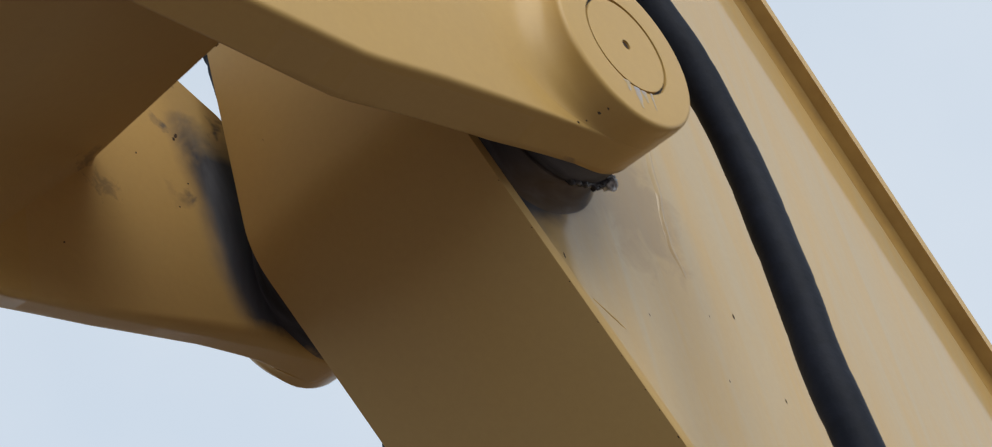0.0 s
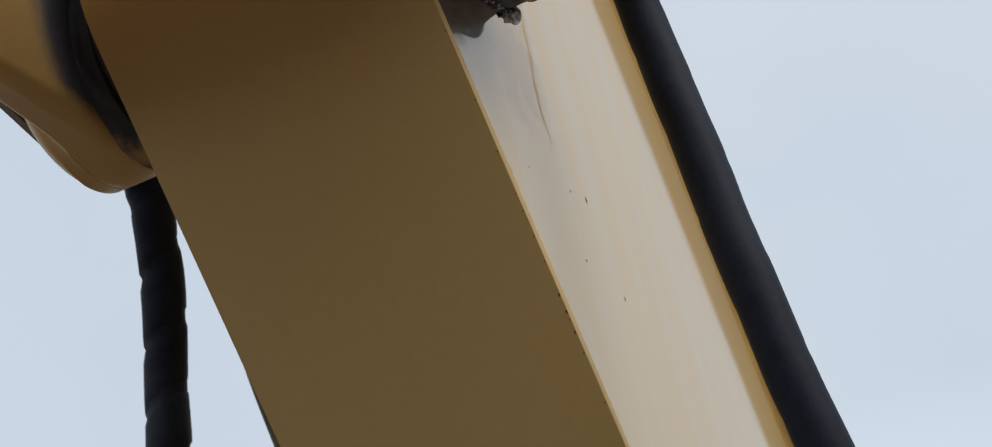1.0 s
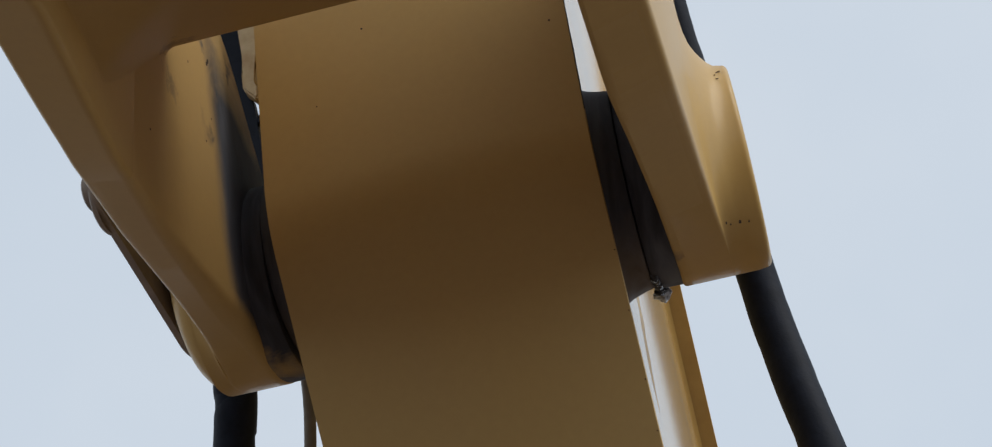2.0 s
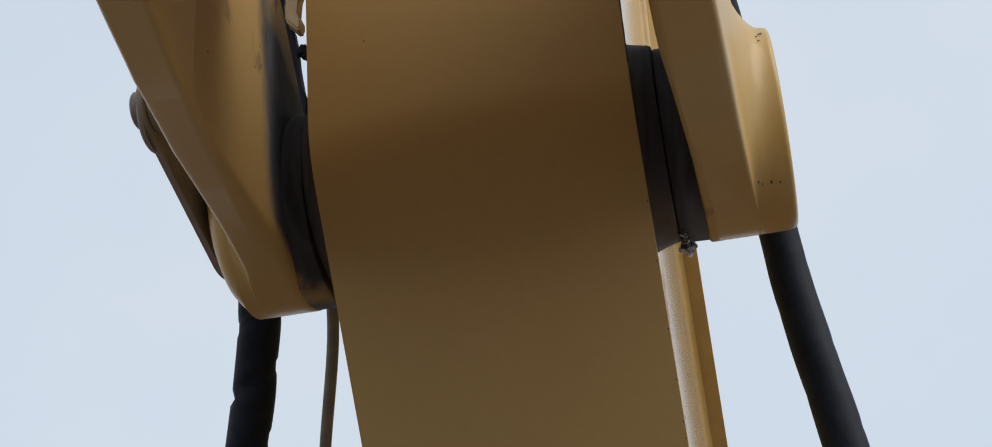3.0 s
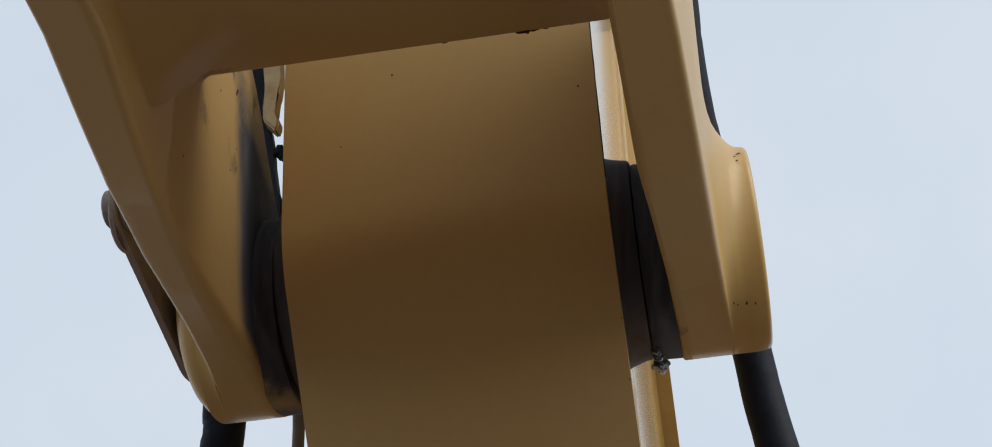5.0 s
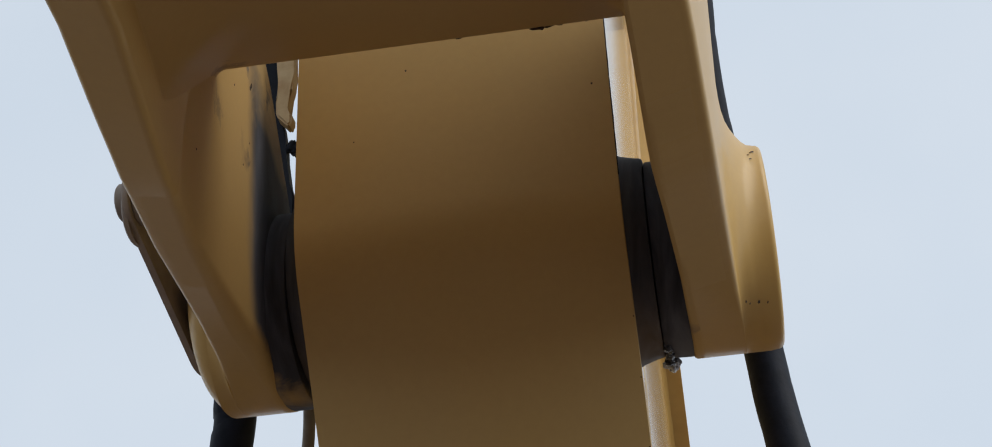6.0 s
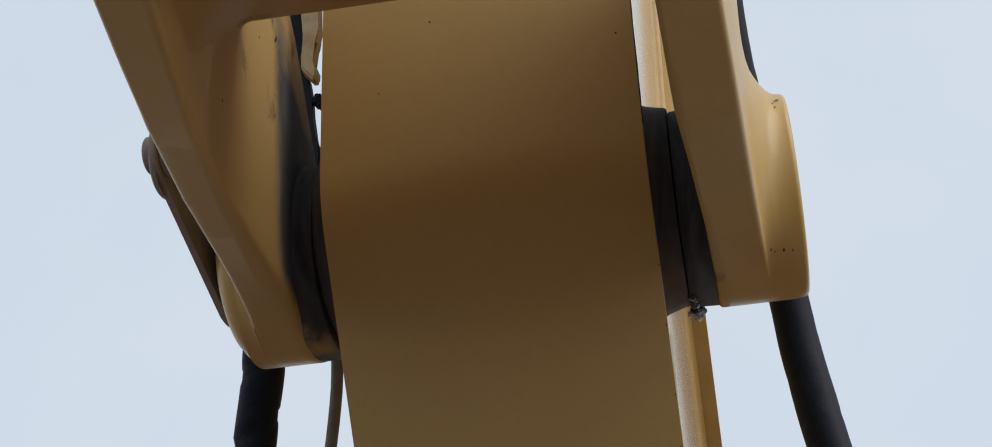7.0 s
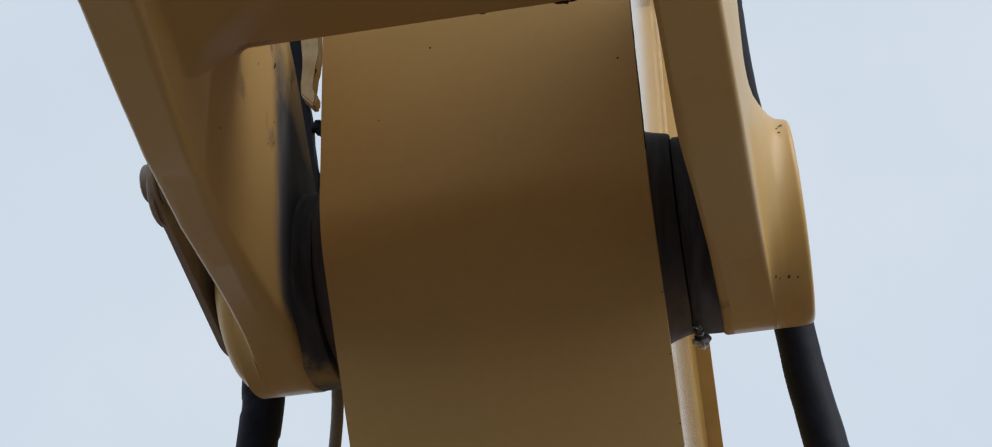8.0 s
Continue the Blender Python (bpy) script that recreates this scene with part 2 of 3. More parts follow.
def prism(bm, outline, x0, x1, chamfer=0.0):
    """A plate with the outline (y, z), between x0 and x1."""
    a = [bm.verts.new((x0, y, z)) for y, z in outline]
    b = [bm.verts.new((x1, y, z)) for y, z in outline]
    n = len(outline)
    bm.faces.new(a)
    bm.faces.new(b)
    for i in range(n):
        bm.faces.new((a[i], a[(i + 1) % n], b[(i + 1) % n], b[i]))
    if chamfer:
        edges = [e for e in bm.edges if abs(e.verts[0].co.x - e.verts[1].co.x) < 1e-6]
        bmesh.ops.bevel(bm, geom=edges, offset=chamfer, segments=2, affect="EDGES", profile=0.5)


def revolve(bm, profile, steps=64, axis_y=0.0, axis_z=0.0, clamp=None):
    """Turn (x, radius) about the line along x through (axis_y, axis_z)."""
    rings = []
    for x, r in profile:
        ring = []
        for i in range(steps):
            a = 2 * math.pi * i / steps
            y, z = axis_y + r * math.cos(a), axis_z + r * math.sin(a)
            if clamp:
                ring.append(clamp(x, y, z))
            else:
                ring.append((x, y, z))
        rings.append(ring)
    grid_faces(bm, rings, True, False)
    bmesh.ops.remove_doubles(bm, verts=bm.verts, dist=1e-6)
    bmesh.ops.holes_fill(bm, edges=[e for e in bm.edges if e.is_boundary], sides=0)


def tube(bm, points, radius, sides=20, lumps=0.0, pitch=0.1, seed=0.0, spiral=0.0, turn=0.1):
    """A hose along points, radius in metres, with uneven swellings."""
    pts = [Vector(p) for p in points]
    rings, run = [], 0.0
    side = Vector((1, 0, 0))
    for i, p in enumerate(pts):
        d = (pts[min(i + 1, len(pts) - 1)] - pts[max(i - 1, 0)]).normalized()
        u = (side - d * side.dot(d)).normalized()
        v = d.cross(u)
        if i:
            run += (p - pts[i - 1]).length
        ring = []
        for k in range(sides):
            a = 2 * math.pi * k / sides
            r = radius * (1 + lumps * noise.noise(Vector((run / pitch, seed, 0.6 * math.cos(a)))) - spiral * abs(math.cos(math.pi * run / turn - 0.5 * a)) ** 50)
            ring.append(p + (u * math.cos(a) + v * math.sin(a)) * r)
        rings.append(ring)
    grid_faces(bm, rings)


def lump(bm, at, size, seed=0.0, subdivisions=3, rough=0.5):
    made = bmesh.ops.create_icosphere(bm, subdivisions=subdivisions, radius=1.0)["verts"]
    for vert in made:
        n = noise.noise(vert.co * 1.7 + Vector((seed, 0, 0))) + 0.5 * noise.noise(vert.co * 4 + Vector((0, seed, 0)))
        vert.co = Vector(at) + Vector([c * s for c, s in zip(vert.co * (1 + rough * n), size)])


def curve_at(table, t):
    """Linear reading from a table of (t, value)."""
    if t <= table[0][0]:
        return table[0][1]
    for (a, va), (b, vb) in zip(table, table[1:]):
        if t <= b:
            return va + (vb - va) * (t - a) / (b - a)
    return table[-1][1]


# ---------------------------------------------------------------- ground
bm = bmesh.new()
N = 40
for i in range(N + 1):
    for j in range(N + 1):
        u, v = 2 * i / N - 1, 2 * j / N - 1
        x, y = 900 * u ** 5 + 6 * u, 900 * v ** 5 + 6 * v
        bm.verts.new((x, y, -0.012 + 0.012 * noise.noise(Vector((x * 0.7, y * 0.7, 0)))))
bm.verts.ensure_lookup_table()
for i in range(N):
    for j in range(N):
        a = i * (N + 1) + j
        bm.faces.new((bm.verts[a], bm.verts[a + N + 1], bm.verts[a + N + 2], bm.verts[a + 1]))
ground = new("ground", mesh_of("ground", bm, EARTH))
tagged(ground, "dry pale gravel ground of the machine yard", "ground", kind="structure")

# ---------------------------------------------------------------- stick
# Coordinates of the stick: s along it downwards, o out of its underside, both from the pin.
HALF = 0.1922          # half width of the underside plate
WEB = 0.178            # outside of the side plates
FLANGE = 0.213         # half width of the top plate


def stick_point(s, o):
    return (s * math.sin(LEAN) - o * math.cos(LEAN), -s * math.cos(LEAN) - o * math.sin(LEAN))


UNDER = 0.1624
BEND_S = -0.0705
UP = radians(3.4)
bend_y, bend_z = stick_point(BEND_S, UNDER)


def under_line(inset=0.0, steps=9):
    """The underside from its upper end over the bend to the lower end, moved in by inset."""
    reach = 0.046
    up = Vector((-math.sin(UP), math.cos(UP)))
    down = Vector((math.sin(LEAN), -math.cos(LEAN)))
    corner = Vector((bend_y, bend_z))
    a, b = corner + up * reach, corner + down * reach
    pts = [corner + up * 0.75]
    for k in range(steps):
        t = k / (steps - 1)
        pts.append(a * (1 - t) ** 2 + corner * 2 * t * (1 - t) + b * t * t)
    pts.append(corner + down * 3.05)
    out = []
    for i, p in enumerate(pts):
        d = (pts[min(i + 1, len(pts) - 1)] - pts[max(i - 1, 0)]).normalized()
        out.append(p + Vector((-d.y, d.x)) * inset)
    return [(p.x, p.y) for p in out]


def top_o(s):
    """The top of the stick; it rises to the lug above the pin."""
    return -1.021 + 0.1091 * s - min(0.5, 1.5 * max(0.0, -0.1 - s))


stick = thing("excavator_stick", "yellow painted steel excavator stick, dusty, grease-stained round its pivot hub", "excavator stick", (0, 0, PIN_Z))

outer, inner = under_line(0.0), under_line(0.016)
bm = bmesh.new()
prism(bm, outer + inner[::-1], -HALF, HALF, 0.003)
part("underside_plate", bm, PAINT_SHADED, stick, angle=30)

web_outline = under_line(0.016)[:-1] + [stick_point(2.95, UNDER - 0.016), stick_point(2.95, -0.2), stick_point(2.4, top_o(2.4) + 0.02), stick_point(-0.1, top_o(-0.1) + 0.02), stick_point(-0.4333, top_o(-0.4333) + 0.02), stick_point(-0.95, top_o(-0.95) + 0.02), stick_point(-0.95, -0.3)]
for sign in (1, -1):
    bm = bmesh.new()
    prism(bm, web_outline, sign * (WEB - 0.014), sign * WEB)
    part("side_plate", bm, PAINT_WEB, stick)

bm = bmesh.new()
rings = []
for s in (-0.97, -0.4333, -0.1, 0.5, 1.2, 2.42):
    rings.append([(x, *stick_point(s, top_o(s) + o)) for x, o in ((-FLANGE, 0.029), (FLANGE, 0.029), (FLANGE, 0.007), (-FLANGE, 0.007))])
grid_faces(bm, rings)
bmesh.ops.recalc_face_normals(bm, faces=bm.faces)
# downward faces in darker ochre: the shade under the flange is coloured in
for f in bm.faces:
    if f.normal.dot(Vector((0, -math.cos(LEAN), -math.sin(LEAN)))) > 0.9:
        f.material_index = 1
part("top_plate", bm, [PAINT_SHINE, OCHRE], stick)

# weld fillet between side plate and top plate, and bead along the underside plate
for sign in (1, -1):
    bm = bmesh.new()
    rings = []
    for k in range(60):
        s = -0.95 + 3.3 * k / 59
        wob = 0.004 * noise.noise(Vector((s * 9, sign, 0)))
        rings.append([(sign * x, *stick_point(s, top_o(s) + o)) for x, o in ((WEB - 0.004, 0.060 + wob), (WEB + 0.0004, 0.058 + wob), (WEB + 0.0015, 0.046 + 0.5 * wob), (WEB + 0.0038, 0.036), (WEB + 0.008, 0.0290), (WEB - 0.004, 0.027))])
    grid_faces(bm, rings)
    part("top_weld", bm, OCHRE, stick, "ochre weld fillet along the top plate", angle=30)
    bm = bmesh.new()
    rings = []
    for k in range(240):
        s = 0.03 + 2.7 * k / 239
        wob = 0.0015 * noise.noise(Vector((s * 60, sign, 3)))
        rings.append([(sign * x, *stick_point(s, UNDER - 0.016 + o)) for x, o in ((WEB - 0.002, -0.010 + wob), (WEB + 0.0035 + wob, -0.006), (WEB + 0.006, 0.001), (WEB - 0.002, 0.001))])
    grid_faces(bm, rings)
    part("edge_weld", bm, PAINT, stick)

HUB = 0.1235
for sign in (1, -1):
    bm = bmesh.new()
    rough_edge = lambda x, y, z: (x, y * (1 + 0.02 * noise.noise(Vector((x * 30, y * 18, z * 18)))), z * (1 + 0.02 * noise.noise(Vector((x * 30, y * 18, z * 18 + 5)))))
    revolve(bm, [(sign * x, r) for x, r in ((0.170, HUB + 0.020), (0.1775, HUB + 0.0195), (0.1790, HUB + 0.0155), (0.182, HUB + 0.0115), (0.186, HUB + 0.0085), (0.1915, HUB + 0.006), (0.199, HUB + 0.0038), (0.207, HUB + 0.0020), (0.2140, HUB + 0.001), (0.2168, HUB - 0.0005), (0.2174, HUB - 0.002), (0.2176, 0.05))], 96, -0.004, 0.001, rough_edge)
    part("hub", bm, PAINT_HUB, stick, "pivot hub smeared with black grease")

# ---------------------------------------------------------------- boom fork
boom = thing("excavator_boom", "yellow painted excavator boom end with forked ears and pin", "excavator boom", (0, 0, PIN_Z))
# both ears by their side of the pin (1 and -1): outside, inside and lower edge along y
EAR_OUT = {1: [(-5.6, 0.33), (-1.2, 0.275), (-0.75, 0.282), (-0.57, 0.293), (-0.39, 0.301), (-0.2, 0.308), (0.0, 0.316), (0.2, 0.316)],
           -1: [(-5.6, 0.19), (-1.2, 0.165), (-0.75, 0.209), (-0.57, 0.237), (-0.39, 0.267), (-0.2, 0.290), (0.0, 0.312), (0.2, 0.312)]}
EAR_IN = {1: [(-5.6, 0.24), (-1.2, 0.212), (-0.75, 0.232), (-0.57, 0.2355), (-0.43, 0.2370), (-0.33, 0.2425), (-0.18, 0.2495), (0.0, 0.2525), (0.2, 0.250)],
          -1: [(-5.6, 0.13), (-1.2, 0.115), (-0.75, 0.153), (-0.57, 0.186), (-0.39, 0.217), (-0.2, 0.239), (0.0, 0.250), (0.2, 0.250)]}
EAR_LOW = {1: [(-5.6, -1.00), (-1.2, -0.145), (-0.75, -0.112), (-0.57, -0.128), (-0.42, -0.143), (-0.39, -0.142), (-0.31, -0.134), (-0.2, -0.128), (-0.1, -0.125), (0.0, -0.1265)],
           -1: [(-5.6, -1.00), (-1.2, -0.19), (-0.75, -0.180), (-0.64, -0.181), (-0.54, -0.178), (-0.46, -0.167), (-0.39, -0.158), (-0.32, -0.149), (-0.2, -0.134), (-0.1, -0.129), (0.0, -0.1385)]}
EAR_TOP = {1: [(-5.6, -0.05), (-1.2, 0.50), (-0.6, 0.42), (-0.3, 0.315), (-0.2, 0.255), (-0.14, 0.218), (-0.06, 0.150), (0.0, 0.1265)],
           -1: [(-5.6, -0.05), (-1.2, 0.50), (-0.6, 0.42), (-0.3, 0.328), (-0.2, 0.276), (-0.14, 0.243), (-0.06, 0.172), (0.0, 0.1245)]}
# radius of the outer and of the inner lower edge
EAR_EDGE = {1: [(-0.25, 0.008), (-0.12, 0.006), (-0.03, 0.002)], -1: [(-0.75, 0.006), (-0.39, 0.006), (-0.2, 0.006), (-0.05, 0.004), (0.0, 0.003)]}
EAR_ROUND = {1: [(-0.1, 0.005), (0.0, 0.005)], -1: [(-0.55, 0.014), (-0.32, 0.030), (-0.15, 0.045), (-0.05, 0.030), (0.0, 0.014), (0.03, 0.010)]}


NOSE = 0.1265
NOSE_Z = {1: 0.0, -1: -0.012}


def ear_section(y, sign):
    if y < 0:
        return curve_at(EAR_LOW[sign], y), max(curve_at(EAR_TOP[sign], y), math.sqrt(max(NOSE ** 2 - y * y, 0)))
    h = math.sqrt(max(NOSE ** 2 - y * y, 1e-7))
    return NOSE_Z[sign] - h, NOSE_Z[sign] + h


def ear(sign):
    bm = bmesh.new()
    rings = []
    stations = [-5.6, -4.0, -2.6, -1.7, -1.2, -1.0, -0.85] + [-0.75 + 0.03 * k for k in range(12)] + [-0.395, -0.39, -0.385] + [-0.36 + 0.03 * k for k in range(12)] + [NOSE * math.sin(radians(a)) for a in range(0, 90, 6)] + [NOSE * 0.9995]
    for y in stations:
        lo, hi = ear_section(y, sign)
        xi, xo = curve_at(EAR_IN[sign], y), curve_at(EAR_OUT[sign], y)
        r_out, r_in = (min(curve_at(table[sign], y), 0.48 * (hi - lo)) for table in (EAR_EDGE, EAR_ROUND))
        ring = []
        # the bottom faces tilt up towards the outside
        dip = (0.28 if sign < 0 else 0.26) * max(0.0, xo - xi - r_in) * min(1.0, max(0.0, (-0.03 - y) / 0.15))
        r_in *= 0.45 if sign < 0 else 1.0
        for cx, cz, r, a0 in ((xi, lo - dip, r_in, 180), (xo, lo, r_out, 270), (xo, hi, min(r_out, 0.008), 0), (xi, hi, min(r_in, 0.010), 90)):
            inward = 1 if cx == xi else -1
            up = 1 if cz < 0.5 * (lo + hi) else -1
            for k in range(5):
                a = radians(a0 + 22.5 * k)
                lean = 0.028 * min(1.0, max(0.0, (cz - lo - 0.25) / 0.3)) if inward < 0 else 0.0
                ring.append((sign * (cx + inward * r + r * math.cos(a) + lean), y, cz + up * r + r * math.sin(a)))
        # keep the bottom face flat between its two rounded edges
        a, b = Vector(ring[4]), Vector(ring[5])
        rings.append(ring[:5] + [a.lerp(b, 0.12), a.lerp(b, 0.9)] + ring[5:])
    grid_faces(bm, rings)
    bm.faces.ensure_lookup_table()
    for f in bm.faces:
        c = f.calc_center_median()
        if abs(c.x) < curve_at(EAR_IN[sign], c.y) + 0.03 and c.y > -0.5:
            f.material_index = 1
    return bm


BOSS = 0.361
for sign in (1, -1):
    face = BOSS if sign > 0 else 0.350
    part("fork_ear", ear(sign), [PAINT_SHINE, PAINT_EAR], boom, angle=28)
    bm = bmesh.new()
    rise = [(-0.0008, 0.232), (0.0001, 0.210), (0.0010, 0.192), (0.0030, 0.175), (0.0065, 0.160), (0.0115, 0.149), (0.0175, 0.1395), (0.023, 0.1325)]
    if sign < 0:
        rise = [(-0.0006, 0.190), (0.0002, 0.172), (0.002, 0.158), (0.006, 0.145), (0.012, 0.135), (0.018, 0.129)]
    drop = NOSE_Z[sign]

    def keep(x, y, z):
        r = math.hypot(y, z - drop)
        lift = abs(x)
        if lift < 0.1:
            lo, hi = ear_section(min(y, 0.12), sign)
            lean = 0.028 * min(1.0, max(0.0, (hi - lo - 0.25) / 0.3)) * max(0.0, (z - lo) / (hi - lo))
            x = sign * (x * sign + curve_at(EAR_OUT[sign], y) + lean)
            if z < drop and y < 0 and r > 0.1263:
                z = drop + (z - drop) * 0.1263 / r
        if y > 0 and r > 0.1263:
            y, z = y * 0.1263 / r, drop + (z - drop) * 0.1263 / r
        return x, y, max(z, drop - 0.1263)
    soft = 0.007 if sign > 0 else 0.036
    rim = [(face - soft + soft * math.sin(radians(a)), 0.125 - soft + soft * math.cos(radians(a))) for a in range(0, 91, 15)]
    profile = [(0.25, 0.12), (0.298, 0.12)] + rise + ([(0.345, 0.1272)] if sign > 0 else []) + rim + [(face, 0.0750), (face - 0.006, 0.0746), (face - 0.006, 0.0700)]
    revolve(bm, [(sign * x, r) for x, r in profile], 96, 0.0, drop, keep)
    part("boss", bm, PAINT_SHINE, boom)
    # inner boss against the hub of the stick
    bm = bmesh.new()
    rim_r = 0.1225 if sign > 0 else 0.1245
    worn = lambda x, y, z: (x, y * (1 + 0.012 * noise.noise(Vector((x * 30, y * 18, z * 18)))), z + 0.0015 * noise.noise(Vector((x * 40, y * 25, z * 18 + 5))))
    revolve(bm, [(sign * x, r) for x, r in ((0.2185, 0.08), (0.2185, rim_r - 0.003), (0.2190, rim_r - 0.0012), (0.2205, rim_r - 0.0003), (0.2265, rim_r), (0.236, rim_r + 0.0003), (0.246, rim_r + 0.0006), (0.254, rim_r + 0.0008), (0.256, rim_r - 0.01))], 96, 0.0, drop, worn)
    part("inner_boss", bm, PAINT_BOSS, boom, "inner boss smeared with black grease")

# pin with a ring gap and a centre hole
pin = bmesh.new()
revolve(pin, [(-0.3555, 0.066), (-0.3555, 0.0705), (0.3565, 0.0705), (0.3602, 0.0705), (0.3606, 0.0700), (0.3606, 0.0075), (0.357, 0.007), (0.357, 0.001)], 72)
pin_ob = part("pin", pin, PAINT_SHINE, boom, "yellow painted pin end")
bm = bmesh.new()
revolve(bm, [(0.3550, 0.0705), (0.3550, 0.0760), (0.3560, 0.0760), (0.3560, 0.0705)], 64)
part("ring_gap", bm, DARK, pin_ob, "dark ring gap round the pin")
bm = bmesh.new()
revolve(bm, [(0.3573, 0.0069), (0.3580, 0.0069), (0.3580, 0.0005), (0.3573, 0.0005)], 20)
part("centre_hole", bm, RUST, pin_ob, "rusty centre hole")

# underside plate of the boom between the ears
bm = bmesh.new()
rings_low, rings_up = [], []
PLATE_Y = -0.394
for k in range(41):
    y = PLATE_Y - (k / 40) ** 2 * 5.15
    left, right = -curve_at(EAR_IN[-1], y) - 0.0003, curve_at(EAR_IN[1], y) + 0.0003
    fall = (PLATE_Y - y) * 0.57
    z_left = max(0.063 - fall, curve_at(EAR_LOW[-1], y) + 0.045)
    z_right = max(0.059 - fall * 0.92, curve_at(EAR_LOW[1], y) + 0.045)
    low = []
    for side, x0, z0 in ((-1, left, z_left), (1, right, z_right)):
        wide = (0.006 if side < 0 else 0.014) + min(0.085, 0.45 * (PLATE_Y - y))
        wide = max(0.012, min(wide, z0 - curve_at(EAR_LOW[side], y) - 0.034))
        bend = [(x0 - side * wide * (1 - math.sin(radians(a))), y, z0 - wide * (1 - math.cos(radians(a)))) for a in range(0, 91, 9)]
        low += bend[::-1] if side < 0 else bend
    rings_low.append(low + [(right + 0.01, y, low[-1][2]), (right + 0.01, y, z_right + 0.03), (left - 0.01, y, z_left + 0.03), (left - 0.01, y, low[0][2])])
grid_faces(bm, rings_low)
part("underside_plate", bm, PAINT_SHADED, boom, angle=40)

bm = bmesh.new()
rings = []
for k in range(14):
    y = -0.85 - 4.7 * (k / 13) ** 1.3
    left, right, z = -curve_at(EAR_IN[-1], y) - 0.02, curve_at(EAR_IN[1], y) + 0.02, curve_at(EAR_TOP[1], y) - 0.03
    rings.append([(left, y, z), (right, y, z), (right, y, z + 0.02), (left, y, z + 0.02)])
grid_faces(bm, rings)
part("top_plate", bm, PAINT, boom)

# ---------------------------------------------------------------- hoses
def smooth_line(knots, step=0.012):
    """A smooth curve through the knots (x, y, z from the pin), as world places at even steps."""
    p = [Vector(k) for k in knots]
    p = [p[0] * 2 - p[1]] + p + [p[-1] * 2 - p[-2]]
    places = []
    for i in range(1, len(p) - 2):
        n = max(2, int((p[i + 1] - p[i]).length / step))
        a, b, c, d = p[i - 1:i + 3]
        tb, td = (c - a) / ((c - b).length + (b - a).length) * (c - b).length, (d - b) / ((d - c).length + (c - b).length) * (c - b).length
        for k in range(n):
            t = k / n
            places.append(b * (2 * t ** 3 - 3 * t * t + 1) + tb * (t ** 3 - 2 * t * t + t) + c * (3 * t * t - 2 * t ** 3) + td * (t ** 3 - t * t))
    places.append(p[-2])
    return [q + Vector((0, 0, PIN_Z)) for q in places]


def hose(name, points, radius, label, pitch, groove, lumps, seed):
    """A core and the spiral guard wound round it."""
    ob = thing(name, label, "hydraulic hose", points[-1], "hydraulic hoses")
    local = [p - points[-1] for p in points]
    bm = bmesh.new()
    tube(bm, local, radius * 0.9, 16)
    part("hose_core", bm, RUBBER, ob)
    bm = bmesh.new()
    tube(bm, local, radius, 28, lumps, 0.09, seed, groove, pitch)
    part("spiral_guard", bm, RUBBER, ob)
    return ob


# from the top of the boom over the pin, down beside the stick and in a loop back to its side plate
BESIDE = [(0.12, -1.25, 0.54), (0.18, -0.62, 0.86), (0.262, -0.10, 1.14), (0.288, 0.02, 0.90), (0.3091, 0.058, 0.55), (0.3075, 0.098, 0.36), (0.3212, 0.160, 0.20), (0.3370, 0.204, 0.05), (0.3468, 0.2184, -0.10),
          (0.368, 0.185, -0.30), (0.3905, 0.146, -0.50), (0.421, 0.145, -0.75), (0.505, 0.232, -1.10), (0.57, 0.42, -1.52), (0.50, 0.80, -1.82), (0.33, 1.15, -1.70), (0.205, 1.30, -1.45)]
hose("hydraulic_hose", smooth_line(BESIDE), 0.0273,
     "thick black rubber hose running down beside the stick", 0.13, 0.03, 0.07, 2.0)
BEHIND = [(-0.12, -1.25, 0.54), (-0.20, -0.62, 0.86), (-0.36, -0.14, 0.98), (-0.425, 0.02, 0.70), (-0.430, 0.10, 0.36), (-0.390, 0.190, 0.08), (-0.4234, 0.290, -0.10), (-0.4508, 0.318, -0.25), (-0.4424, 0.290, -0.40),
          (-0.4470, 0.296, -0.60), (-0.448, 0.356, -0.90), (-0.44, 0.55, -1.36), (-0.39, 0.88, -1.66), (-0.29, 1.15, -1.58), (-0.205, 1.26, -1.36)]
hose("hydraulic_hose", smooth_line(BEHIND), 0.0309,
     "thick black hose in a ribbed spiral guard behind the fork", 0.105, 0.24, 0.09, 5.0)

# thin tube behind the stick
PIPE = [(-0.26, 0.13, -0.03), (-0.2765, 0.192, -0.10), (-0.3365, 0.339, -0.25), (-0.3669, 0.477, -0.40), (-0.4078, 0.642, -0.60), (-0.40, 0.84, -0.86), (-0.30, 1.02, -1.08), (-0.195, 1.10, -1.18)]
tube_line = smooth_line(PIPE, 0.02)
steel = thing("steel_tube", "thin dull beige steel grease tube behind the stick", "tube", tube_line[-1])
bm = bmesh.new()
tube(bm, [p - tube_line[-1] for p in tube_line], 0.0085, 14)
part("tube", bm, STEEL, steel)

